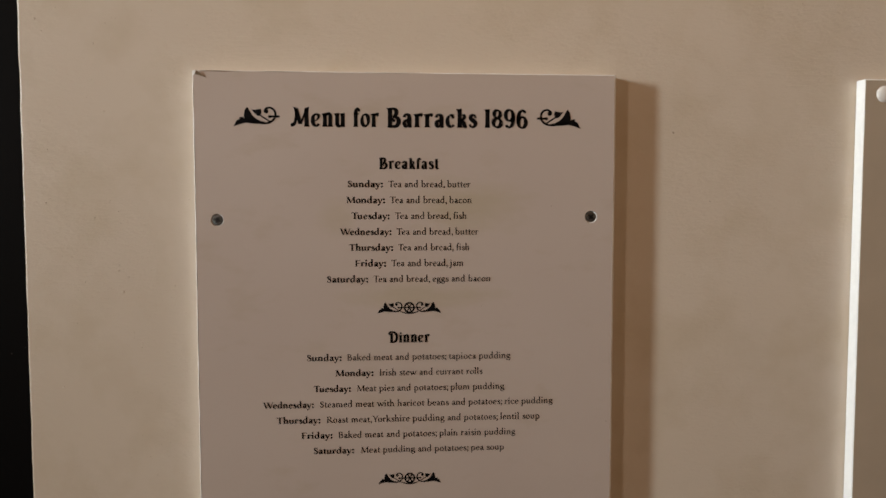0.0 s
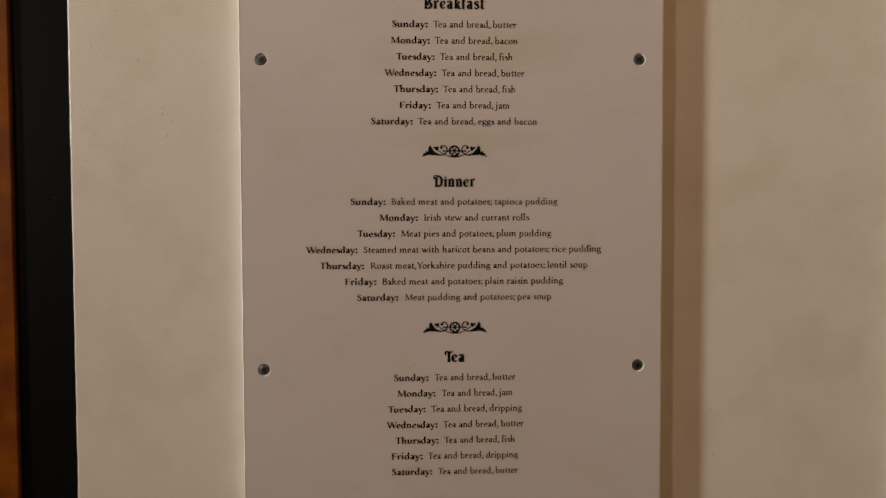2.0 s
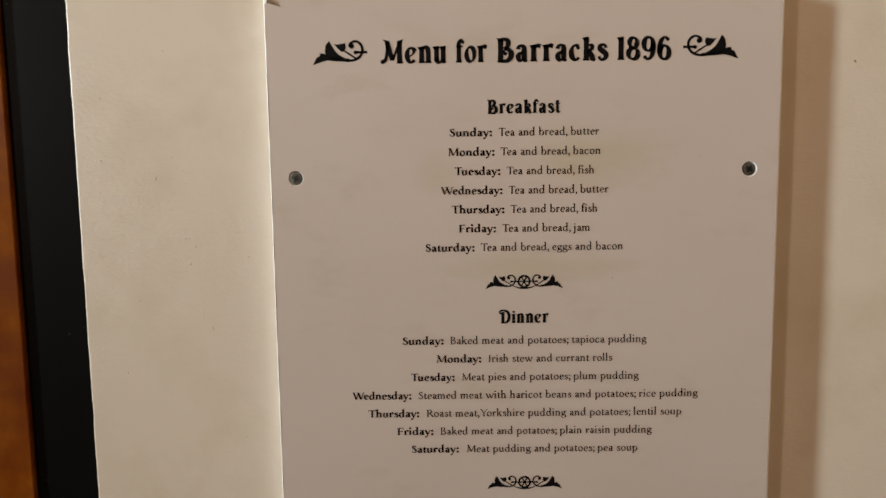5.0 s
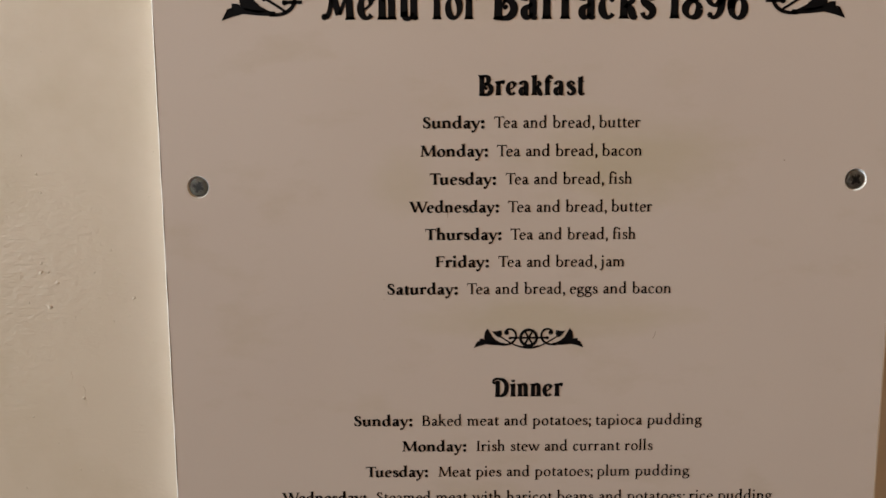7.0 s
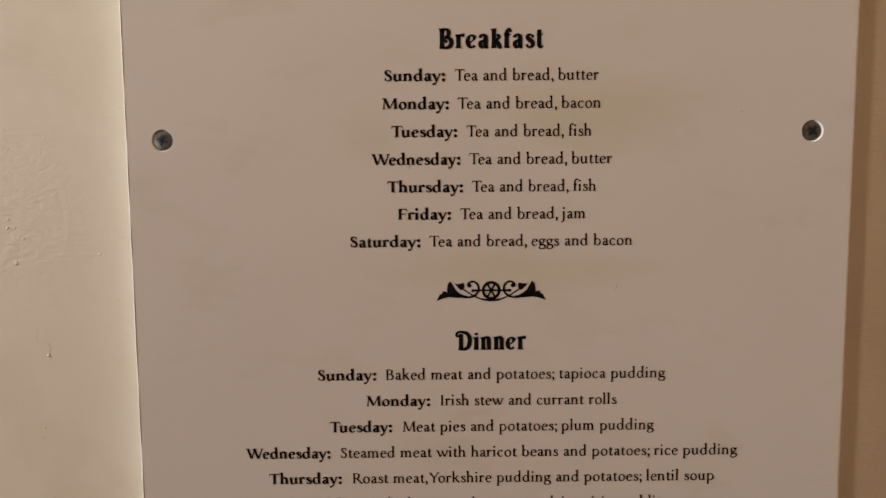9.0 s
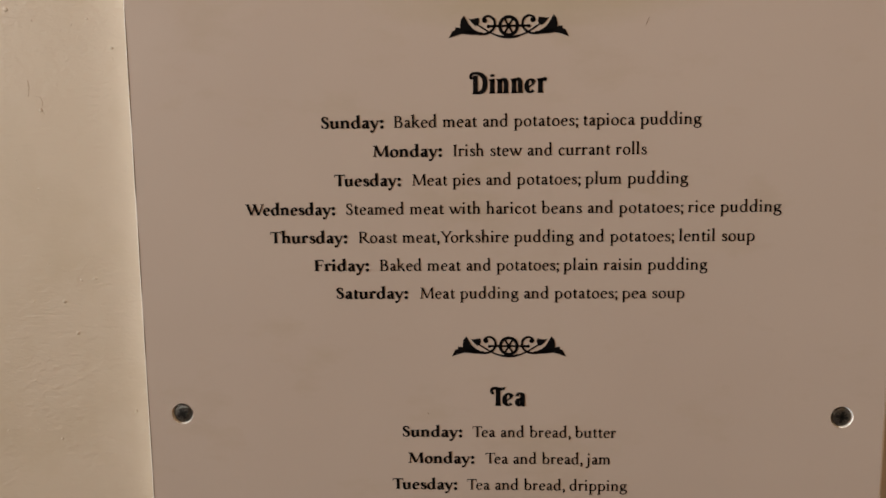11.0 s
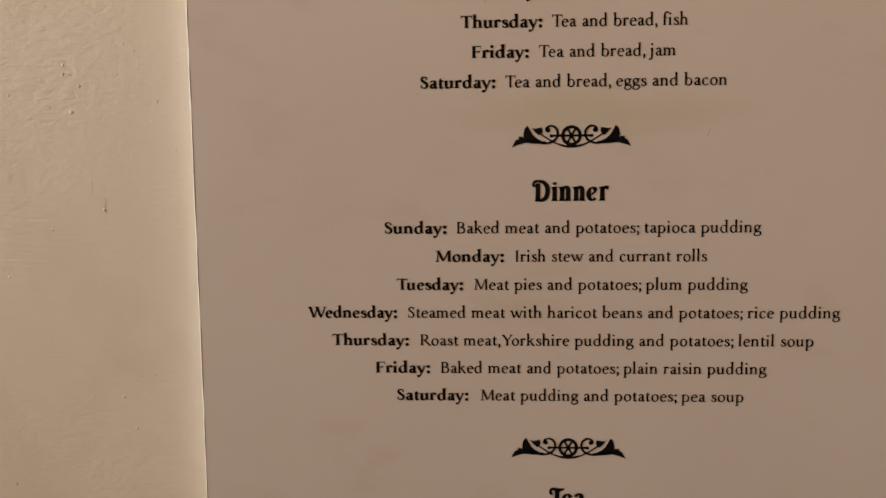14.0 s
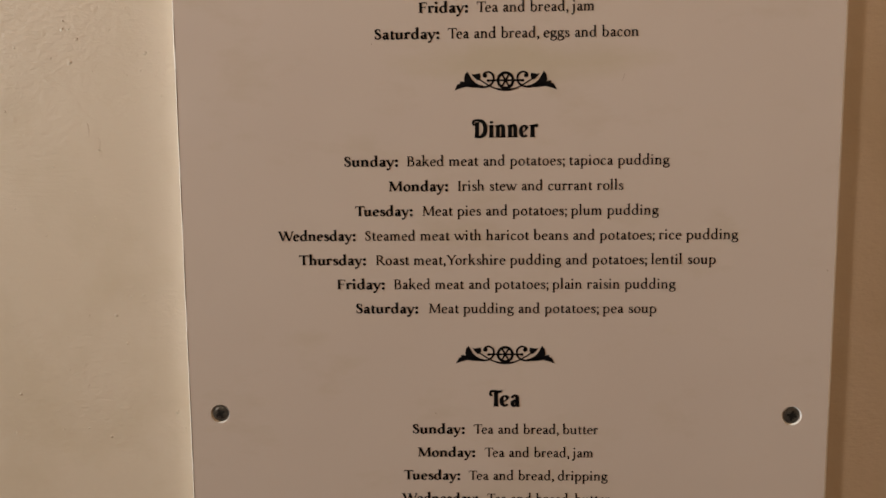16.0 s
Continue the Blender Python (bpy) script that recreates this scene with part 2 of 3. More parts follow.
class Pen:
    """Collects flat polygons of one letter."""

    def __init__(self, style):
        self.style, self.pts, self.faces = style, [], []
        self.stem_w, self.thin_w = style["stem"], style["thin"]

    def poly(self, *pts):
        self.faces.append(tuple(range(len(self.pts), len(self.pts) + len(pts))))
        self.pts.extend(pts)

    def width(self, w):
        return max(8.0, self.thin_w + (self.stem_w - self.thin_w) * w)

    def stroke(self, *pts, steps=6):
        p = np.array([(x * self.style["wide"], y, self.width(w)) for x, y, w in pts], float)
        if len(p) == 2:
            steps = 1
        q = np.vstack([2 * p[0] - p[1], p, 2 * p[-1] - p[-2]])
        out = []
        for i in range(1, len(q) - 2):
            a, b, c, d = q[i - 1 : i + 3]
            for s in np.linspace(0, 1, steps, endpoint=False):
                out.append(0.5 * (2 * b + (c - a) * s + (2 * a - 5 * b + 4 * c - d) * s**2 + (3 * b - a - 3 * c + d) * s**3))
        out = np.array([*out, q[-2]])
        t = np.gradient(out[:, :2], axis=0)
        n = np.stack([-t[:, 1], t[:, 0]], 1) / (np.hypot(*t.T)[:, None] + 1e-9) * out[:, 2:] / 2
        l, r = out[:, :2] + n, out[:, :2] - n
        for i in range(len(out) - 1):
            self.poly(*(tuple(v) for v in (r[i], r[i + 1], l[i + 1], l[i])))

    def arc(self, cx, cy, rx, ry, a0, a1, lean=18, low=0.0, high=1.0):
        """Part of an oval, swelling at its sides."""
        n = max(6, int(abs(a1 - a0) / 16))
        pts = []
        for a in np.linspace(a0, a1, n):
            c, s = math.cos(radians(a)), math.sin(radians(a))
            pts.append((cx + rx * c, cy + ry * s, low + (high - low) * abs(math.cos(radians(a - lean))) ** 1.4))
        self.stroke(*pts, steps=2)

    def dot(self, x, y, r, squash=1.0):
        x *= self.style["wide"]
        self.poly(*((x + r * math.cos(a), y + r * squash * math.sin(a)) for a in np.linspace(0, 2 * math.pi, 14, endpoint=False)))

    def foot(self, x, y=0, left=1.0, right=1.0, up=1, half=None):
        """A bracketed serif at a stem's end; up -1: at its top."""
        x *= self.style["wide"]
        h = self.stem_w / 2 if half is None else half
        f, l, r = self.style["foot"] * up, self.style["reach"] * left, self.style["reach"] * right
        self.poly((x - h - l, y), (x + h + r, y), (x + h + r, y + f), (x + h, y + 2.4 * f), (x - h, y + 2.4 * f), (x - h - l, y + f))

    def flag(self, x, y):
        """The slanted head of a small letter's stem."""
        x *= self.style["wide"]
        h, r = self.stem_w / 2, self.style["reach"] * 1.25
        self.poly((x + h, y + 14), (x - h - r, y - 34), (x - h - r, y - 50), (x - h, y - 84), (x + h, y - 110))

    def stem(self, x, y0, y1, w=1.0):
        if self.style["display"]:
            self.stroke((x, y0, w * 1.14), (x, y0 + (y1 - y0) * 0.22, w), (x, y0 + (y1 - y0) * 0.75, w * 0.94), (x, y1, w * 1.06), steps=3)
        else:
            self.stroke((x, y0, w), (x, y1, w))


def arch(p, x0, x1, top):
    d = x1 - x0
    k = top / X
    p.stroke((x0, 288 * k, 0), (x0 + 0.28 * d, 372 * k, 0.2), (x0 + 0.60 * d, 400 * k, 0.62), (x0 + 0.90 * d, 362 * k, 0.95), (x1, 275 * k, 1), (x1, 140 * k, 1), (x1, 0, 1))


def serif_small(p, ch):
    """The small letters of the serif face; gives the advance."""
    if ch in "nhm":
        p.stem(98, 0, X if ch != "h" else ASC)
        p.flag(98, X if ch != "h" else ASC)
        p.foot(98)
        for i in range(2 if ch == "m" else 1):
            d = 238 if ch == "m" else 250
            arch(p, 98 + d * i, 98 + d * (i + 1), X)
            p.foot(98 + d * (i + 1))
        return 728 if ch == "m" else 492
    if ch == "u":
        p.stem(92, 120, X - 10)
        p.flag(92, X)
        p.stroke((92, 150, 1), (105, 70, 0.95), (165, 18, 0.6), (245, 35, 0.2), (335, 110, 0))
        p.stem(338, 20, X - 10)
        p.flag(338, X)
        p.foot(338, 8, 0, 1.3)
        return 490
    if ch in "ilj":
        top = ASC if ch == "l" else X
        p.flag(100, top)
        if ch == "j":
            p.stroke((100, X - 10, 1), (100, 60, 1), (90, -110, 0.85), (40, -205, 0.3), (-20, -215, 0.2))
            p.dot(-22, -196, p.stem_w * 0.46)
        else:
            p.stem(100, 0, top - 10)
            p.foot(100)
        if ch in "ij":
            p.dot(96, 622, p.stem_w * 0.60)
        return 250
    if ch == "o":
        p.arc(228, 208, 170 - p.stem_w * 0.16, 204, 0, 360)
        return 470
    if ch == "c":
        p.arc(215, 208, 160 - p.stem_w * 0.14, 204, 62, 322)
        p.dot(300, 358, p.stem_w * 0.50)
        return 405
    if ch == "e":
        p.arc(210, 208, 156 - p.stem_w * 0.14, 204, 12, 318)
        p.stroke((70, 244, 0), (355, 252, 0))
        return 412
    if ch in "bp":
        p.stem(95, 15 if ch == "b" else DESC, ASC - 10 if ch == "b" else X - 10)
        p.flag(95, ASC if ch == "b" else X)
        p.arc(228, 208, 170 - p.stem_w * 0.1, 203, 152, -152, -15)
        if ch == "p":
            p.foot(95, DESC)
        return 490
    if ch == "d":
        p.stem(352, 20, ASC - 10)
        p.flag(352, ASC)
        p.arc(222, 208, 165 - p.stem_w * 0.1, 203, 40, 330, 15)
        p.foot(352, 8, 0, 1.3)
        return 505
    if ch == "a":
        p.stroke((88, 318, 0.75), (105, 372, 0.35), (175, 408, 0.25), (255, 378, 0.85), (277, 300, 1), (277, 90, 1), (298, 30, 0.7), (342, 22, 0.2), (385, 55, 0))
        p.stroke((277, 255, 0.05), (190, 222, 0.25), (108, 172, 0.8), (88, 100, 1), (125, 30, 0.75), (190, 28, 0.3), (277, 92, 0))
        return 408
    if ch in "sS":
        k, h = (1, 1) if ch == "s" else (1.32, 1.56)
        p.stroke(*((x * k, y * h, w) for x, y, w in ((268, 320, 0.05), (250, 378, 0.05), (180, 406, 0.1), (105, 372, 0.6), (98, 300, 0.85), (170, 232, 1), (258, 170, 1), (280, 90, 0.8), (235, 28, 0.4), (160, 12, 0.05), (95, 45, 0.05), (68, 118, 0.05))))
        p.stroke((274 * k, 300 * h, 0), (264 * k, 408 * h, 0))
        p.stroke((66 * k, 126 * h, 0), (78 * k, 10 * h, 0))
        return 345 if ch == "s" else 470
    if ch == "r":
        p.stem(95, 0, X - 10)
        p.flag(95, X)
        p.foot(95, 0, 1, 1.2)
        p.stroke((98, 285, 0), (150, 365, 0.15), (215, 402, 0.6), (270, 392, 0.5))
        p.dot(274, 374, p.stem_w * 0.50)
        return 350
    if ch == "t":
        p.stroke((132, 545, -0.4), (124, 440, 0.9), (122, 110, 1), (142, 38, 0.85), (200, 18, 0.4), (278, 62, -0.2))
        p.stroke((38, 402, 0.05), (262, 402, 0.05))
        p.poly(*((x * p.style["wide"], y) for x, y in ((36, 404), (132, 548), (140, 404))))
        return 298
    if ch == "f":
        p.stroke((122, 0, 1), (122, 200, 1), (122, 500, 1), (140, 630, 0.9), (205, 712, 0.4), (285, 712, 0.2))
        p.dot(290, 684, p.stem_w * 0.50)
        p.stroke((42, 402, 0.05), (258, 402, 0.05))
        p.foot(122, 0, 1, 1.2)
        return 305
    if ch == "g":
        p.arc(192, 284, 128 - p.stem_w * 0.1, 128, 0, 360)
        p.stroke((282, 368, 0.1), (345, 392, 0.4), (412, 396, 0.5))
        p.stroke((128, 180, 0.05), (78, 122, 0.4), (110, 76, 0.85), (220, 58, 0.95), (330, 40, 0.95), (385, -32, 0.8), (352, -130, 0.5), (240, -190, 0.2), (115, -178, 0.4), (52, -110, 0.6), (78, -30, 0.3), (140, 40, 0.05))
        return 430
    if ch in "vwy":
        low = 8
        p.stroke((62, X - 8, 1), (215, low, 0.8))
        p.stroke((375, X - 8, 0.05), (226, low, 0.05))
        p.foot(58, X, 0.9, 0.7, -1)
        if ch == "w":
            p.stroke((305, X - 8, 1), (468, low, 0.8))
            p.stroke((622, X - 8, 0.05), (478, low, 0.05))
            p.foot(622, X, 1.6, 1.4, -1, p.thin_w / 2)
            return 685
        p.foot(375, X, 1.6, 1.4, -1, p.thin_w / 2)
        if ch == "y":
            p.stroke((226, 30, 0.05), (175, -110, 0.1), (120, -200, 0.2), (60, -215, 0.3))
            p.dot(62, -196, p.stem_w * 0.46)
        return 445
    if ch == "k":
        p.stem(95, 0, ASC - 10)
        p.flag(95, ASC)
        p.foot(95)
        p.stroke((110, 205, 0.05), (335, 405, 0.05))
        p.foot(335, X, 1.8, 1.3, -1, p.thin_w / 2)
        p.stroke((195, 275, 0.9), (385, 20, 1), (440, 12, 0.2))
        return 485
    if ch == ",":
        p.stroke((92, 60, 1.15), (112, -10, 0.95), (96, -80, 0.5), (48, -150, -0.4))
        p.dot(88, 48, p.stem_w * 0.62)
        return 205
    for y in (50, 372) if ch == ":" else (372,):
        p.dot(105, y, p.stem_w * 0.64)
    if ch == ";":
        p.stroke((104, 60, 1.15), (124, -10, 0.95), (108, -80, 0.5), (60, -150, -0.4))
        p.dot(100, 48, p.stem_w * 0.62)
    return 215


def serif_capital(p, ch):
    if ch == "S":
        return serif_small(p, ch)
    t = CAPS - 16
    if ch in "BDFIR":
        x = 140 if ch != "I" else 165
        p.stem(x, 0, CAPS)
        p.foot(x, 0, 1, 0 if ch in "BD" else 1)
        p.foot(x, CAPS, 1, 1 if ch == "I" else 0, -1)
    if ch == "B":
        p.stroke((140, t, 0), (265, t, 0.05), (380, 592, 0.7), (402, 500, 1), (362, 398, 0.7), (250, 350, 0.05), (140, 346, 0))
        p.stroke((140, 346, 0), (285, 346, 0.05), (425, 290, 0.8), (462, 182, 1), (415, 62, 0.8), (285, 16, 0.05), (140, 16, 0))
        return 565
    if ch == "D":
        p.stroke((140, t, 0), (330, t, 0.05), (540, 560, 0.7), (622, 330, 1), (545, 95, 0.8), (330, 16, 0.05), (140, 16, 0))
        return 725
    if ch == "F":
        p.stroke((140, t, 0), (455, t, 0))
        p.stroke((140, 342, 0), (390, 342, 0))
        p.stroke((452, CAPS, 0), (470, 505, -0.4))
        p.stroke((388, 425, -0.3), (388, 262, -0.3))
        return 520
    if ch == "I":
        return 330
    if ch == "R":
        p.stroke((140, t, 0), (270, t, 0.05), (398, 588, 0.7), (425, 485, 1), (375, 370, 0.7), (255, 322, 0.05), (140, 318, 0))
        p.stroke((285, 325, 0.7), (420, 165, 1), (545, 30, 0.9), (640, 0, 0.1))
        return 620
    if ch == "M":
        p.stroke((135, 8, 0), (172, t, 0))
        p.stroke((178, t + 10, 1), (420, 40, 0.85))
        p.stroke((680, t + 6, 0), (432, 40, 0))
        p.stroke((692, t + 10, 1), (722, 8, 1))
        p.foot(135, 0, 1.6, 1.6, 1, p.thin_w / 2)
        p.foot(722)
        p.foot(160, CAPS, 1, 0.2, -1)
        p.foot(696, CAPS, 0.2, 1, -1)
        return 840
    if ch == "T":
        p.stem(300, 0, CAPS - 10)
        p.foot(300)
        p.stroke((52, t, 0.1), (548, t, 0.1))
        p.stroke((58, CAPS + 18, -0.1), (36, 505, -0.4))
        p.stroke((542, CAPS + 18, -0.1), (566, 505, -0.4))
        return 590
    if ch == "W":
        p.stroke((75, t, 1), (275, 10, 0.85))
        p.stroke((455, t, 0.05), (285, 10, 0.05))
        p.stroke((425, t, 1), (640, 10, 0.85))
        p.stroke((850, t, 0.05), (652, 10, 0.05))
        p.foot(72, CAPS, 1, 0.9, -1)
        p.foot(425, CAPS, 0.9, 1.2, -1)
        p.foot(850, CAPS, 1.7, 1.5, -1, p.thin_w / 2)
        return 920
    p.stroke((75, t, 1), (300, 300, 0.9))  # Y
    p.stroke((535, t, 0.05), (310, 300, 0.05))
    p.stem(302, 0, 320)
    p.foot(302)
    p.foot(72, CAPS, 1, 0.9, -1)
    p.foot(535, CAPS, 1.7, 1.5, -1, p.thin_w / 2)
    return 590


def display_head(p, x, y):
    """The pointed head of a display stem."""
    h = p.stem_w / 2
    p.poly((x + h, y + 22), (x - h - 62, y - 12), (x - h - 4, y - 92), (x + h, y - 120))


def display_base(p, x):
    h = p.stem_w * 0.55
    p.poly((x - h - 26, 0), (x + h + 26, 0), (x + h + 14, 38), (x + h - 6, 70), (x - h + 6, 70), (x - h - 14, 38))


def display_letter(p, ch):
    """The display face's letters; gives the advance."""
    if ch in "nri1":
        top = HX if ch != "1" else HCAP
        p.stem(150, 0, top - 6, 1.05)
        display_head(p, 150, top)
        display_base(p, 150)
        if ch == "n":
            p.stroke((165, 400, 0), (225, 500, 0.2), (310, 528, 0.75), (372, 450, 1), (380, 300, 1), (380, 120, 1), (380, 0, 1.12))
            display_base(p, 380)
            return 535
        if ch == "r":
            p.stroke((165, 390, 0), (220, 480, 0.15), (275, 520, 0.5), (335, 520, 1))
            p.poly((262, 572), (402, 582), (392, 500), (352, 418), (322, 440), (280, 500))
            return 425
        if ch == "i":
            p.poly((62, 708), (150, 740), (236, 718), (226, 640), (150, 622), (84, 640))
            return 290
        return 320
    if ch == "u":
        for x in (140, 375):
            p.stem(x, 60 if x == 140 else 0, HX - 6)
            display_head(p, x, HX)
        p.stroke((140, 180, 1), (160, 70, 0.9), (225, 22, 0.5), (300, 50, 0.2), (370, 150, 0))
        p.stroke((380, 40, 0.6), (480, 30, -0.3))
        return 530
    if ch == "o":
        p.arc(240, 272, 150, 238, 0, 360, 25, 0.05, 1.0)
        return 480
    if ch == "c":
        p.arc(235, 272, 148, 238, 55, 318, 20, 0.1, 1.05)
        p.dot(318, 428, 62)
        return 445
    if ch == "e":
        p.arc(235, 272, 148, 238, 30, 318, 10, 0.1, 1.05)
        p.stroke((150, 215, -0.2), (260, 290, -0.1), (372, 400, 0.1))
        return 455
    if ch == "a":
        p.stroke((112, 408, 0.9), (130, 490, 0.4), (215, 528, 0.3), (300, 480, 0.9), (318, 380, 1.05), (318, 110, 1.05), (350, 40, 0.6), (425, 38, -0.1))
        p.stroke((318, 335, 0), (215, 290, 0.3), (130, 220, 0.9), (118, 125, 1), (165, 45, 0.7), (240, 48, 0.2), (318, 120, 0))
        return 485
    if ch == "s":
        p.stroke((322, 405, 0.5), (300, 490, 0.2), (215, 525, 0.2), (130, 470, 0.8), (135, 375, 1), (230, 295, 1.1), (318, 205, 1.05), (310, 95, 0.8), (215, 22, 0.3), (125, 55, 0.2), (92, 140, 0.5))
        return 415
    if ch == "f":
        p.stem(150, 0, 600)
        display_base(p, 150)
        p.stroke((150, 480, 1), (160, 640, 0.9), (225, 740, 0.4), (305, 730, 0.3))
        p.dot(308, 680, 60)
        p.poly((38, 500), (300, 512), (318, 560), (38, 545))
        return 350
    if ch == "t":
        p.stem(150, 90, 690, 0.95)
        p.stroke((150, 160, 1), (170, 60, 0.8), (240, 25, 0.2), (315, 80, -0.3))
        p.poly((36, 500), (300, 508), (312, 560), (40, 548))
        p.poly((58, 690), (240, 745), (240, 640), (80, 600))
        return 345
    if ch == "k":
        p.stem(150, 0, HCAP - 6)
        display_head(p, 150, HCAP + 10)
        display_base(p, 150)
        p.stroke((165, 255, 0), (250, 330, 0.2), (345, 420, 0.7), (330, 520, 0.3), (240, 500, -0.2))
        p.stroke((235, 310, 0.3), (310, 210, 0.9), (370, 60, 1), (455, 10, 0.2))
        return 490
    if ch == "M":
        p.poly((108, 812), (330, 760), (300, 640), (205, 700))
        p.stroke((265, 735, 1.0), (330, 480, 1.0), (440, 110, 0.8))
        p.stroke((715, 745, 0.2), (600, 460, 0.2), (455, 110, 0.2))
        p.stroke((702, 700, 1.0), (700, 350, 1.0), (712, 0, 1.15))
        p.stroke((262, 640, 0.25), (255, 400, 0.3), (215, 170, 0.5), (130, 52, 0.6))
        p.dot(95, 66, 76)
        p.poly((615, 752), (842, 812), (792, 700), (660, 640))
        display_base(p, 712)
        return 880
    if ch == "B":
        p.stem(180, 0, 740, 1.1)
        p.poly((30, 800), (280, 760), (280, 650), (90, 690))
        p.stroke((120, 762, -0.2), (270, 765, 0.2), (405, 715, 0.85), (440, 600, 1.05), (390, 490, 0.6), (285, 440, 0.1))
        p.stroke((285, 440, 0.1), (420, 420, 0.6), (525, 320, 1.05), (530, 170, 1.1), (430, 50, 0.8), (290, 20, 0.35), (90, 22, 0.1))
        p.stroke((330, 425, 0), (300, 330, 0), (320, 250, 0), (378, 262, 0))
        p.dot(362, 282, 46)
        p.poly((50, 0), (300, 0), (290, 60), (80, 50))
        return 660
    if ch == "D":
        p.stem(235, 0, 690, 1.1)
        p.stroke((78, 590, 0.5), (52, 660, 0.3), (110, 752, 0.3), (270, 772, 0.35), (455, 720, 0.8), (580, 560, 1.05), (600, 340, 1.1), (540, 140, 1.0), (410, 40, 0.6), (270, 24, 0.2), (130, 22, 0.1))
        p.dot(92, 588, 58)
        p.poly((105, 0), (340, 0), (330, 60), (140, 50))
        return 720
    if ch == "T":
        p.stem(310, 0, 700, 1.1)
        display_base(p, 310)
        p.stroke((90, 540, 0.5), (58, 620, 0.4), (100, 720, 0.45), (220, 738, 0.6), (380, 706, 0.6), (520, 730, 0.3), (585, 800, -0.5))
        p.dot(104, 536, 60)
        return 540
    if ch == "8":
        p.arc(245, 572, 128, 158, 0, 360, 160, 0.1, 0.95)
        p.arc(245, 205, 160, 180, 0, 360, 160, 0.1, 1.1)
        return 525
    # 9, and 6 as its half turn
    p.arc(235, 520, 155, 225, -60, 300, 170, 0.15, 1.0)
    p.stroke((395, 540, 1), (400, 360, 1.0), (360, 150, 0.8), (260, 30, 0.3), (150, 30, 0.2))
    p.dot(130, 78, 66)
    if ch == "6":
        p.pts = [(490 - x, HCAP - 10 - y) for x, y in p.pts]
    return 525


@functools.cache
def drawn(ch, display, kind):
    """A letter's points, faces and advance in thousandths; kind: which of the styles."""
    p = Pen(STYLES[kind])
    advance = display_letter(p, ch) if display else serif_capital(p, ch) if ch.isupper() else serif_small(p, ch)
    return np.array(p.pts), p.faces, advance * p.style["wide"]


STYLES = dict(body=BODY, bold=BOLD, head=HEAD)


def letter(ch, style):
    kind = "head" if style["display"] else "bold" if style["stem"] > 120 else "body"
    pts, faces, advance = drawn(ch, style["display"], kind)
    k = style["em"] / 1000
    return pts * k, faces, advance * k


def written(text, style, x0, x1, z, bm=None):
    """Lettering between x0 and x1 with its feet at z, in millimetres from the sign's middle."""
    bm = bm or bmesh.new()
    pen, laid, before = 0.0, [], ""
    for i, ch in enumerate(text):
        if ch == " ":
            pen += style["em"] * (0.02 if text[i + 1] == "Y" else 0.19 if before in ",;" else style["space"])
        else:
            pts, faces, advance = letter(ch, style)
            if before in ("T", "W", "Y") and ch.islower() and ch not in "h":
                pen -= 0.075 * style["em"]  # tucked under the arm
            laid.append((pts + (pen, 0), faces))
            pen += advance
        before = ch
    lo = min(p[:, 0].min() for p, _ in laid)
    hi = max(p[:, 0].max() for p, _ in laid)
    k = (x1 - x0) / (hi - lo)
    for n, (pts, faces) in enumerate(laid):
        verts = [bm.verts.new(((x0 + (x - lo) * k) / 1000, FACE - INK_LIFT - 2e-6 * (n % 2), MID + (z + y) / 1000)) for x, y in pts]
        for f in faces:
            p = [verts[i].co for i in f]
            area = sum(a.x * b.z - b.x * a.z for a, b in zip(p, (*p[1:], p[0])))
            loop = [verts[i] for i in f]
            try:
                bm.faces.new(loop if area > 0 else loop[::-1])
            except ValueError:
                pass
    return bm


INK_LIFT = 0.00012

# ---- the scroll ornament ----


def ribbon(bm, place, line, widths, steps=7):
    """A swept pen stroke along a smooth line through the points, with widths along it."""
    p = np.array([line[0], *line, line[-1]], float)
    out = []
    for i in range(1, len(p) - 2):
        for s in np.linspace(0, 1, steps, endpoint=False):
            a, b, c, d = p[i - 1 : i + 3]
            out.append(0.5 * (2 * b + (c - a) * s + (2 * a - 5 * b + 4 * c - d) * s**2 + (3 * b - a - 3 * c + d) * s**3))
    out = np.array([*out, p[-1]])
    w = np.interp(np.linspace(0, 1, len(out)), np.linspace(0, 1, len(widths)), widths) * 0.68
    t = np.gradient(out, axis=0)
    n = np.stack([-t[:, 1], t[:, 0]], 1) / (np.hypot(*t.T)[:, None] + 1e-9)
    left = [bm.verts.new(place(q)) for q in out + n * w[:, None]]
    right = [bm.verts.new(place(q)) for q in out - n * w[:, None]]
    for i in range(len(out) - 1):
        bm.faces.new((right[i], right[i + 1], left[i + 1], left[i]))


def blob(bm, place, poly):
    f = bm.faces.new([bm.verts.new(place(q)) for q in poly])
    bmesh.ops.triangulate(bm, faces=[f])


def disc(c, r, n=18, squash=1.0):
    return [(c[0] + r * math.cos(a), c[1] + r * squash * math.sin(a)) for a in np.linspace(0, 2 * math.pi, n, endpoint=False)]


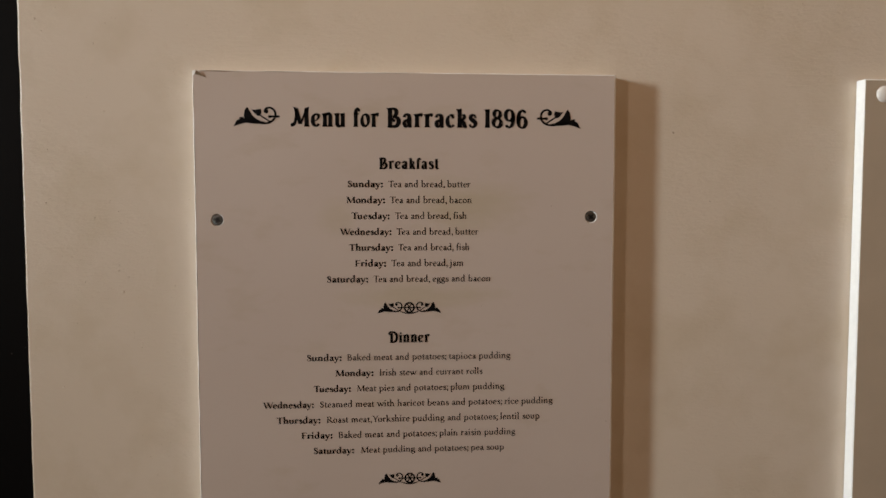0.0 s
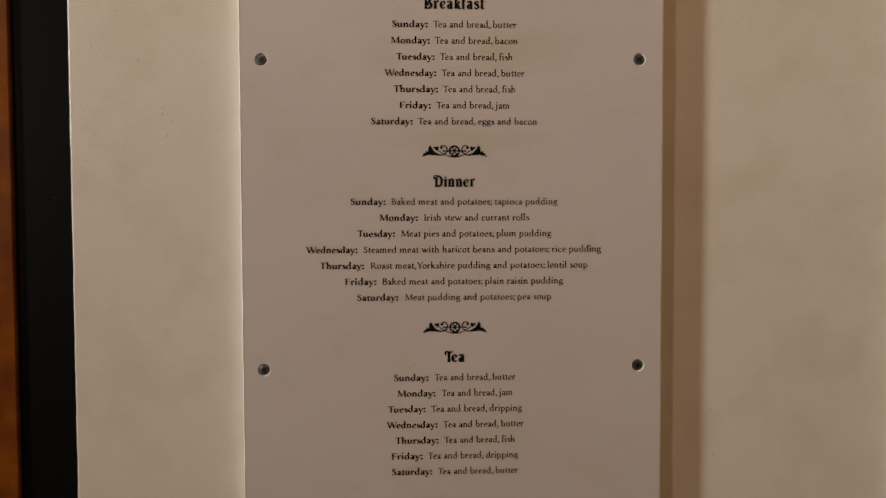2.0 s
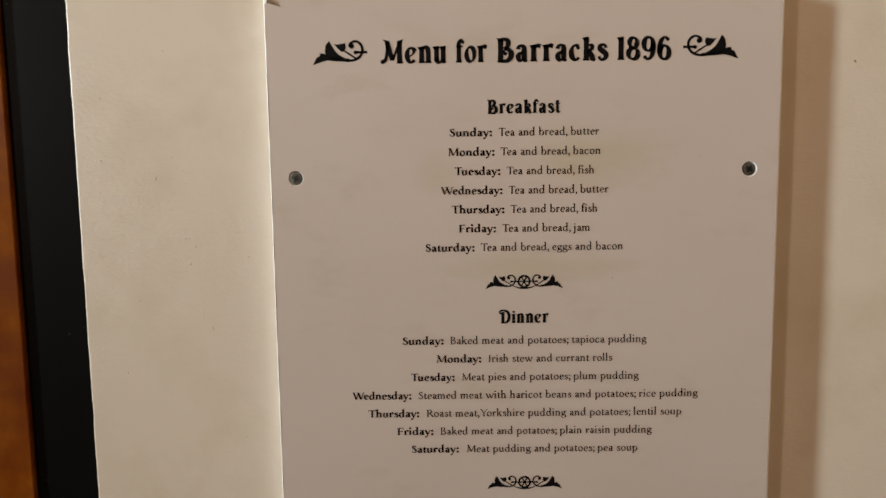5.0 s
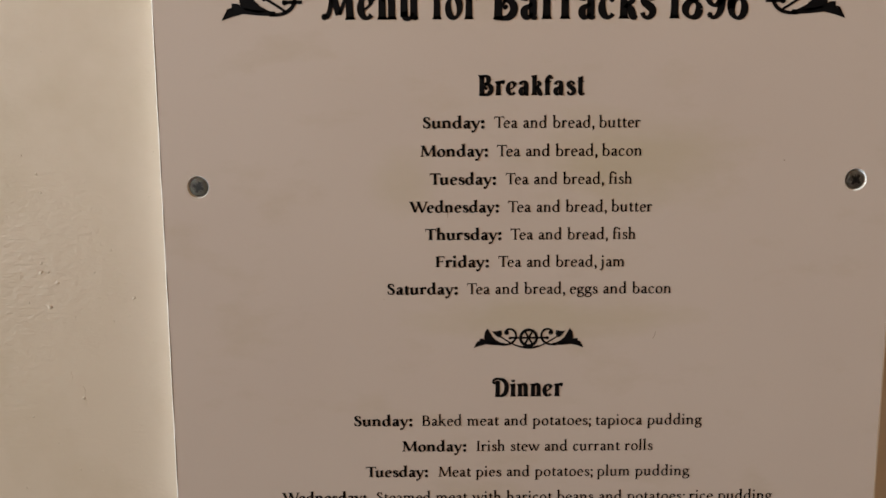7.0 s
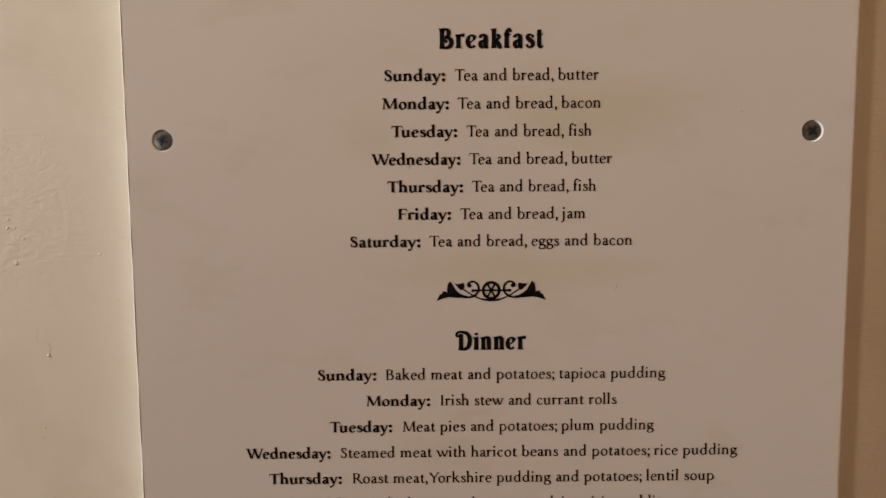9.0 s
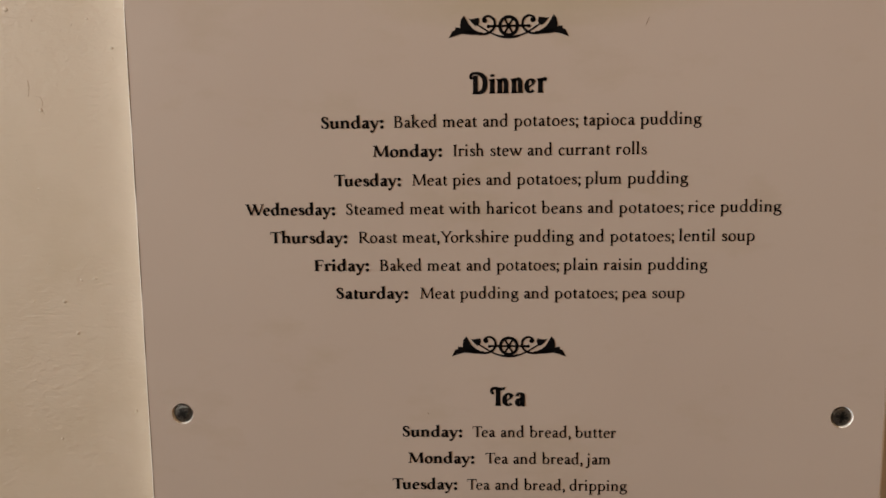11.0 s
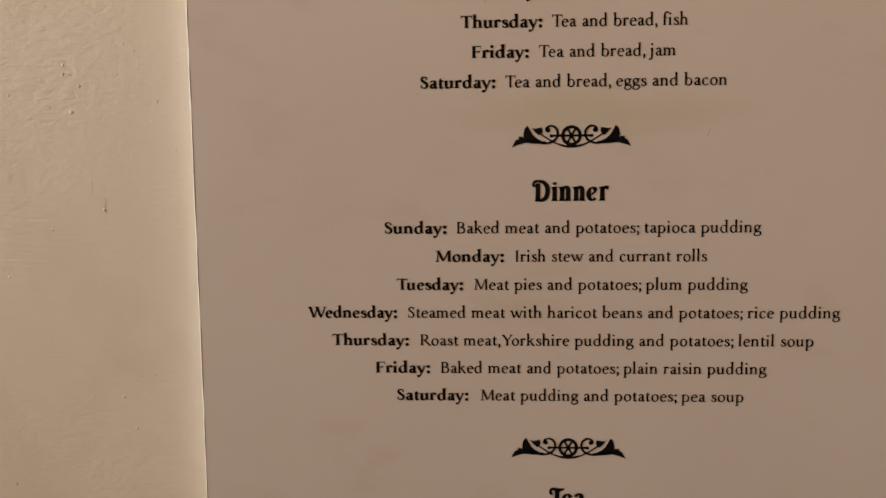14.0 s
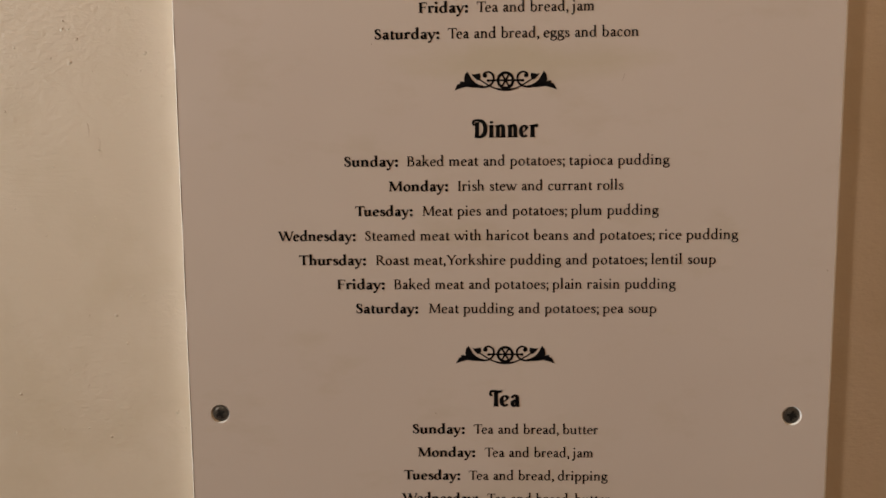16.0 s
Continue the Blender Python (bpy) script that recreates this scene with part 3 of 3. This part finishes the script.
def half_scroll(bm, place):
    """One side: a serrated leaf, a bud on its stalk, a curl with a ball, and a short bar. It points to -x."""
    blob(bm, place, [(-300, -56), (-277, -29), (-281, -20), (-263, -15), (-267, -3), (-248, -4), (-232, -15), (-206, -22), (-171, -26), (-130, -28), (-130, -42), (-188, -40), (-232, -35), (-267, -44)])
    blob(bm, place, [(-241, -8), (-243, 13), (-232, 24), (-239, 33), (-223, 53), (-211, 31), (-196, 6), (-177, -12), (-146, -28), (-185, -33), (-224, -24)])
    ribbon(bm, place, [(-150, -39), (-112, -36), (-84, -22), (-70, 2), (-74, 32), (-98, 49), (-122, 42), (-128, 28), (-118, 21)], (7, 9, 9, 9, 8, 8, 8))
    blob(bm, place, disc((-119, 28), 12))
    blob(bm, place, [(-200, 39), (-184, 36), (-168, 39), (-149, 42), (-145, 22), (-153, 6), (-166, 2), (-184, 18)])
    ribbon(bm, place, [(-163, 12), (-143, 0), (-115, -18), (-92, -32)], (5, 6, 6, 5))
    ribbon(bm, place, [(-104, 0), (-76, 0), (-46, 0)], (10, 8, 9))
    blob(bm, place, disc((-101, -1), 9, 12))


def wheel_scroll(bm, place):
    """Both sides round a spoked wheel."""
    half_scroll(bm, lambda q: place((q[0], q[1])))
    half_scroll(bm, lambda q: place((-q[0], q[1])))
    ring = [(44 * math.cos(a), 44 * math.sin(a)) for a in np.linspace(0, 2 * math.pi, 13)]
    ribbon(bm, place, ring, (12, 12), 4)
    for a in (0, 60, 120):
        c, s = math.cos(radians(a)), math.sin(radians(a))
        ribbon(bm, place, [(-42 * c, -42 * s), (0, 0), (42 * c, 42 * s)], (8, 8), 2)
    blob(bm, place, disc((0, 0), 9, 12))
    ribbon(bm, place, [(-94, -31), (-66, -43), (-34, -52), (0, -55), (34, -52), (66, -43), (94, -31)], (5, 6, 9, 9, 9, 6, 5))


def placed(x, z, k):
    """From the ornament's units to the sign's face, at k millimetres a unit."""
    return lambda q: ((x + k * q[0]) / 1000, FACE - INK_LIFT, MID + (z + k * q[1]) / 1000)


def level_faces(bm):
    for f in bm.faces:
        f.normal_update()
        if f.normal.y > 0:
            f.normal_flip()
    return bm


# ---- signs ----
HALF_W, HALF_H, THICK = 0.1493, 0.2113, 0.0105


def drilled_board(x0, x1, z0, z1, holes):
    """A white board with softened edges and a cone sunk for each screw."""
    bm = bmesh.new()
    box(bm, x0, x1, FACE + 0.0002, FACE + THICK, z0, z1, 0.0008, 4)
    me = mesh_of("board", bm, CORE)
    ob = new("board", me)
    cut = bmesh.new()
    for x, z in holes:
        bmesh.ops.create_cone(cut, cap_ends=True, segments=28, radius1=0.0023, radius2=0.00505, depth=0.006, matrix=pose(x, FACE + 0.0018, z, 90))
    tool = new("cutter", mesh_of("cutter", cut, CORE))
    mod = ob.modifiers.new("holes", "BOOLEAN")
    mod.operation, mod.object, mod.solver = "DIFFERENCE", tool, "EXACT"
    done = bpy.data.meshes.new_from_object(ob.evaluated_get(bpy.context.evaluated_depsgraph_get()))
    ob.modifiers.clear()
    ob.data = done
    bpy.data.objects.remove(tool)
    return ob


def film_sheet(x0, x1, z0, z1, holes, inset=0.0011, clip=0.0):
    """The printed film on a board's face, with round holes for the screws and, if asked, a lost upper corner."""
    bm = bmesh.new()
    outer = [(x0 + inset, z0 + inset), (x1 - inset, z0 + inset), (x1 - inset, z1 - inset), (x0 + inset + clip * 1.5, z1 - inset), (x0 + inset + clip * 0.8, z1 - inset - clip * 0.5), (x0 + inset, z1 - inset - clip)]
    if not clip:
        outer = outer[:3] + [(x0 + inset, z1 - inset)]
    loops = [outer] + [[(x + 0.0045 * math.cos(a), z + 0.0045 * math.sin(a)) for a in np.linspace(0, 2 * math.pi, 28, endpoint=False)] for x, z in holes]
    edges = []
    for loop in loops:
        vs = [bm.verts.new((x, FACE, z)) for x, z in loop]
        edges += [bm.edges.new((a, b)) for a, b in zip(vs, (*vs[1:], vs[0]))]
    bmesh.ops.triangle_fill(bm, use_beauty=True, edges=edges)
    faces = list(bm.faces)
    level_faces(bm)
    made = bmesh.ops.extrude_face_region(bm, geom=faces)
    for v in made["geom"]:
        if isinstance(v, bmesh.types.BMVert):
            v.co.y += 0.00018
    bmesh.ops.recalc_face_normals(bm, faces=bm.faces)
    return bm


def screw_head(turn, seat):
    """A sunk cross-slot screw head."""
    bm = bmesh.new()
    profile = [(0.0, 0.0003), (0.0018, 0.00032), (0.0030, 0.00045), (0.0036, 0.0007), (0.00385, 0.0011), (0.0026, 0.0034)]
    n = 30
    rings = [[bm.verts.new((r * math.cos(a), y, r * math.sin(a))) for a in np.linspace(0, 2 * math.pi, n, endpoint=False)] if r else [bm.verts.new((0, y, 0))] for r, y in profile]
    for a, b in zip(rings, rings[1:]):
        for i in range(n):
            j = (i + 1) % n
            bm.faces.new((a[0], b[i], b[j]) if len(a) == 1 else (a[i], b[i], b[j], a[j]))
    bmesh.ops.recalc_face_normals(bm, faces=bm.faces)
    for v in bm.verts:
        v.co = pose(0, 0, 0, 0, turn, 0) @ v.co + Vector(seat)
    return bm


def cross_slot(turn, seat):
    """A near-black cross set flush in a screw's head; the recess's shade is in its colour."""
    bm = bmesh.new()
    for a, long, half in ((0, 0.0023, 0.0006), (90, 0.0023, 0.0006), (45, 0.0021, 0.00016), (135, 0.0021, 0.00016)):
        m = pose(*seat) @ pose(0, 0, 0, 0, turn + a, 0)
        p = [m @ Vector((x * long, 0.00022, z * half)) for x, z in ((-1, -1), (1, -1), (1, 1), (-1, 1))]
        q = [m @ Vector((x * long * 0.9, 0.0010, z * half)) for x, z in ((-1, -1), (1, -1), (1, 1), (-1, 1))]
        vp, vq = [bm.verts.new(c) for c in p], [bm.verts.new(c) for c in q]
        bm.faces.new(vp)
        bm.faces.new(vq)
        for i in range(4):
            j = (i + 1) % 4
            bm.faces.new((vp[i], vp[j], vq[j], vq[i]))
    bmesh.ops.recalc_face_normals(bm, faces=bm.faces)
    return bm


SCREWS = [(-0.1348, 0.1072, 20), (0.1321, 0.1090, 38), (-0.1353, -0.1102, 62), (0.1323, -0.1102, 12)]


def menu_sign():
    holes = [(x, MID + z) for x, z, _ in SCREWS]
    sign = tagged(new("menu_sign"), "pinkish-grey printed menu board screwed to the cream wall", "sign")
    sign.location = (0, FACE + THICK, MID - HALF_H)
    base = Matrix.Translation(-sign.location)

    def under(ob):
        ob.parent = sign
        ob.matrix_parent_inverse = base
        return ob

    board = under(drilled_board(-HALF_W - 0.0008, HALF_W + 0.0003, MID - HALF_H, MID + HALF_H, holes))
    tagged(board, "white board core with rounded edges")
    under(part("printed_film", film_sheet(-HALF_W - 0.0009, HALF_W - 0.0002, MID - HALF_H, MID + HALF_H, holes, inset=0.0006, clip=0.0032), FILM, None, "pinkish-grey satin film, faintly stained"))
    # torn upper corner; its brown also paints the shadow of the curled film edge
    bm = bmesh.new()
    x, z = -HALF_W, MID + HALF_H
    curl = [[(x + 0.0010 + 0.0012 * s, FACE - 0.0001 - 0.0013 * math.sin(s * 1.7), z - 0.0030 + 0.0024 * s), (x + 0.0088 - 0.0062 * s, FACE - 0.0001 - 0.0010 * math.sin(s * 1.7), z - 0.0052 + 0.0048 * s)] for s in np.linspace(0, 1, 6)]
    ring = [[bm.verts.new(p) for p in row] for row in curl]
    back = [[bm.verts.new((p[0], p[1] + 0.0003, p[2])) for p in row] for row in curl]
    for a, b in zip(ring, ring[1:]):
        bm.faces.new((a[0], a[1], b[1], b[0]))
    for a, b in zip(back, back[1:]):
        bm.faces.new((a[0], b[0], b[1], a[1]))
    bmesh.ops.recalc_face_normals(bm, faces=bm.faces)
    under(part("torn_corner", bm, CHIP_AND_SHADE, None, "torn corner of the film, the curl's shadow in its brown"))
    for px, pz, turn in SCREWS:
        seat = (px, FACE - 0.0002, MID + pz)
        head = under(part("screw", screw_head(turn, seat), STEEL, None, "dull steel cross-slot screw"))
        slot = part("cross_slot", cross_slot(turn, seat), SLOT_SHADE, head)
        slot.matrix_parent_inverse = Matrix.Identity(4)

    def ink(name, bm):
        return under(part(name, level_faces(bm), INK, None))

    bm = bmesh.new()
    for word, a, b in (("Menu", -83.2, -45.0), ("for", -39.5, -21.2), ("Barracks", -16.0, 48.9), ("1896", 53.5, 85.2)):
        written(word, TITLE, a, b, 172.8, bm)
    ink("title_lettering", bm)
    k = 31.9 / 254
    for name, flip in (("title_scroll", 1), ("title_scroll", -1)):
        bm = bmesh.new()
        x = -90.6 + 46 * k if flip > 0 else 91.8 - 46 * k
        half_scroll(bm, lambda q: placed(x, 179.6, k)((flip * q[0], q[1])))
        ink(name, bm)
    for z in (44.0, -81.2):
        bm = bmesh.new()
        wheel_scroll(bm, placed(-0.2, z, 45.9 / 600))
        ink("wheel_scroll", bm)
    for word, a, b, z in (("Breakfast", -21.5, 21.3, 143.3), ("Dinner", -15.4, 14.5, 18.7), ("Tea", -7.8, 6.5, -106.1)):
        ink("heading_lettering", written(word, HEAD, a, b, z))
    meals = (
        (130.4, (
            ("Sunday:", "Tea and bread, butter", -43.5, -18.7, -14.9, 43.9),
            ("Monday:", "Tea and bread, bacon", -44.7, -17.3, -13.8, 44.8),
            ("Tuesday:", "Tea and bread, fish", -41.0, -14.0, -10.2, 41.1),
            ("Wednesday:", "Tea and bread, butter", -49.4, -12.8, -9.2, 49.7),
            ("Thursday:", "Tea and bread, fish", -43.0, -11.7, -8.1, 43.2),
            ("Friday:", "Tea and bread, jam", -38.8, -16.8, -13.0, 38.9),
            ("Saturday:", "Tea and bread, eggs and bacon", -58.7, -29.6, -25.9, 58.5))),
        (6.1, (
            ("Sunday:", "Baked meat and potatoes; tapioca pudding", -73.5, -48.9, -44.9, 73.5),
            ("Monday:", "Irish stew and currant rolls", -53.4, -26.2, -21.8, 53.0),
            ("Tuesday:", "Meat pies and potatoes; plum pudding", -69.0, -42.5, -38.2, 69.1),
            ("Wednesday:", "Steamed meat with haricot beans and potatoes; rice pudding", -105.1, -69.0, -64.6, 105.0),
            ("Thursday:", "Roast meat, Yorkshire pudding and potatoes; lentil soup", -95.5, -64.4, -59.8, 95.2),
            ("Friday:", "Baked meat and potatoes; plain raisin pudding", -78.0, -55.9, -51.6, 77.5),
            ("Saturday:", "Meat pudding and potatoes; pea soup", -69.4, -40.5, -35.7, 68.9))),
        (-119.3, (
            ("Sunday:", "Tea and bread, butter", -43.7, -19.2, -15.0, 43.2),
            ("Monday:", "Tea and bread, jam", -41.5, -14.3, -9.8, 41.0),
            ("Tuesday:", "Tea and bread, dripping", -48.2, -21.4, -17.4, 48.0),
            ("Wednesday:", "Tea and bread, butter", -49.3, -13.0, -8.8, 49.2),
            ("Thursday:", "Tea and bread, fish", -43.2, -12.2, -8.2, 42.7),
            ("Friday:", "Tea and bread, dripping", -45.9, -23.7, -19.8, 45.2),
            ("Saturday:", "Tea and bread, butter", -45.5, -16.7, -12.7, 45.2))),
    )
    for z, lines in meals:
        for n, (day, dish, a, b, c, d) in enumerate(lines):
            ink("day_lettering", written(day, BOLD, a, b, z - 11.3 * n))
            ink("dish_lettering", written(dish, BODY, c, d, z - 11.3 * n))
    return sign


menu_sign()


def notice_board():
    """The neighbouring board, of which one edge shows."""
    x0, x1, z0, z1 = 0.3372, 0.642, MID - 0.2478, MID + 0.2106
    sign = tagged(new("notice_board"), "tan notice board with white edges on the cream wall", "sign")
    sign.location = ((x0 + x1) / 2, FACE + THICK, z0)
    base = Matrix.Translation(-sign.location)
    spots = [(x0 + 0.0155, z1 - 0.011), (x1 - 0.0155, z1 - 0.011), (x0 + 0.0155, z0 + 0.011), (x1 - 0.0155, z0 + 0.011)]
    obs = [tagged(drilled_board(x0, x1, z0, z1, spots), "white board core"), part("printed_film", film_sheet(x0, x1, z0, z1, spots, 0.0009), NOTICE, None, "plain tan film")]
    for x, z in spots:
        bm = bmesh.new()
        bmesh.ops.create_uvsphere(bm, u_segments=24, v_segments=12, radius=1, matrix=Matrix.Translation((x, FACE + 0.0003, z)) @ Matrix.Diagonal((0.0062, 0.0024, 0.0062, 1)))
        obs.append(part("screw_cap", bm, CAP, None, "white domed plastic screw cap"))
    for ob in obs:
        ob.parent, ob.matrix_parent_inverse = sign, base


notice_board()


def paint_nibs():
    """Small grains caught in the wall's paint."""
    rng = random.Random(7)
    bm = bmesh.new()
    for x, z, r in ((-200.0, 66.4, 0.8), (-203.8, 55.8, 0.9), (-160.9, 39.9, 0.7), (-183.2, -78.6, 0.8), (-188.1, -64.8, 0.8), (-174.0, -54.9, 0.6), (-192.2, 15.4, 0.8), (-172.1, -186.4, 0.8), (-205.2, -232.9, 0.7), (50.6, -264.9, 0.7), (-21.9, -297.3, 0.7)):
        r /= 1000
        bmesh.ops.create_icosphere(bm, subdivisions=2, radius=1, matrix=Matrix.Translation((x / 1000, WALL, MID + z / 1000)) @ Matrix.Diagonal((r * 1.1, r * 0.3, r * 0.9, 1)))
    for _ in range(210):
        x = rng.uniform(-0.262, -0.152) if rng.random() < 0.88 else rng.uniform(0.19, 0.335)
        z = MID + rng.uniform(-0.40, 0.34)
        r = rng.choice((0.0003, 0.0003, 0.0004, 0.0004, 0.0006))
        bmesh.ops.create_icosphere(bm, subdivisions=1, radius=1, matrix=pose(x, WALL, z, 0, rng.uniform(0, 180), 0) @ Matrix.Diagonal((r * rng.uniform(0.9, 2.0), r * 0.32, r * 1.1, 1)))
    for f in bm.faces:
        f.smooth = True
    ob = part("paint_nibs", bm, CREAM, wall, "small grains under the cream paint")
    tagged(ob, kind="stuff")


paint_nibs()


def flat_mark(name, line, width, y, material, parent, label, relief=0.0001):
    """A thin mark along a line of (x, z) in millimetres, on the plane y."""
    bm = bmesh.new()
    p = np.array(line, float)
    t = np.gradient(p, axis=0)
    n = np.stack([-t[:, 1], t[:, 0]], 1) / np.hypot(*t.T)[:, None] * width / 2
    taper = np.linspace(-1, 1, len(p))[:, None] ** 4 * -0.7 + 1
    rows = [[bm.verts.new((q[0] / 1000, y, MID + q[1] / 1000)) for q in (a, c)] + [bm.verts.new((b[0] / 1000, y - relief, MID + b[1] / 1000))] for a, b, c in zip(p + n * taper, p, p - n * taper)]
    for a, b in zip(rows, rows[1:]):
        bm.faces.new((a[0], b[0], b[2], a[2]))
        bm.faces.new((a[2], b[2], b[1], a[1]))
    bmesh.ops.recalc_face_normals(bm, faces=bm.faces)
    for f in bm.faces:
        if f.normal.y > 0:
            f.normal_flip()
    return part(name, bm, material, parent, label)


# hairs and specks in the paint
flat_mark("paint_hair", [(-197.0, 27.5), (-196.6, 25.0), (-196.9, 22.4), (-197.2, 21.0)], 0.34, WALL, CREAM, wall, "brush hair under the paint")
flat_mark("paint_hair", [(-194.6, 21.4), (-192.0, 20.6), (-191.2, 18.6), (-192.0, 16.0), (-190.8, 13.6)], 0.28, WALL, CREAM, wall, "brush hair under the paint")
for x, z, r in ((190.3, -146.2, 0.55), (193.0, -180.0, 0.5), (196.6, 171.4, 0.8), (226.0, 120.0, 0.35), (-150.5, -214.0, 0.4)):
    flat_mark("wall_speck", [(x - r, z + r), (x - r * 0.3, z + r * 0.2), (x + r * 0.4, z - r * 0.4), (x + r, z - r)], r * 1.1, WALL, CHIP_AND_SHADE, wall, "small brown speck")

sign_root = bpy.data.objects["menu_sign"]
back = Matrix.Translation(-sign_root.location)
top = 210.6
marks = [("worn_edge", [(-146.5, top), (-138.0, top + 0.1), (-128.0, top), (-118.0, top + 0.1)], 0.7), ("worn_edge", [(-104.0, top + 0.1), (-90.0, top), (-72.0, top + 0.1)], 0.45), ("worn_edge", [(-30.0, top + 0.1), (-12.0, top + 0.1), (8.0, top + 0.1)], 0.3)]
marks += [("film_speck", [(x - r, z + r), (x, z), (x + r, z - r * 0.8)], r) for x, z, r in ((102.7, 117.0, 0.35), (-32.8, -109.5, 0.4), (145.3, -42.3, 0.35), (-60.0, 60.5, 0.25))]
rng = random.Random(11)
at = -205.0
while at < 200:  # dirt caught along the film's edge
    run = rng.uniform(12, 46)
    marks.append(("edge_grime", [(-149.35 + rng.uniform(-0.05, 0.05), z) for z in np.linspace(at, min(at + run, 204), 5)], rng.uniform(0.25, 0.5)))
    at += run + rng.uniform(1, 14)
marks += [("film_scratch", [(-33.9, 98.6), (-33.7, 96.6), (-33.8, 94.4)], 0.22), ("film_scratch", [(52.8, 46.4), (52.2, 44.6), (51.4, 43.2)], 0.2)]
for name, line, width in marks:
    ob = flat_mark(name, line, width, FACE - (0.00004 if name != "worn_edge" else 0.0001), CHIP_AND_SHADE, None, "small brown mark", 0.00004)
    ob.parent, ob.matrix_parent_inverse = sign_root, back
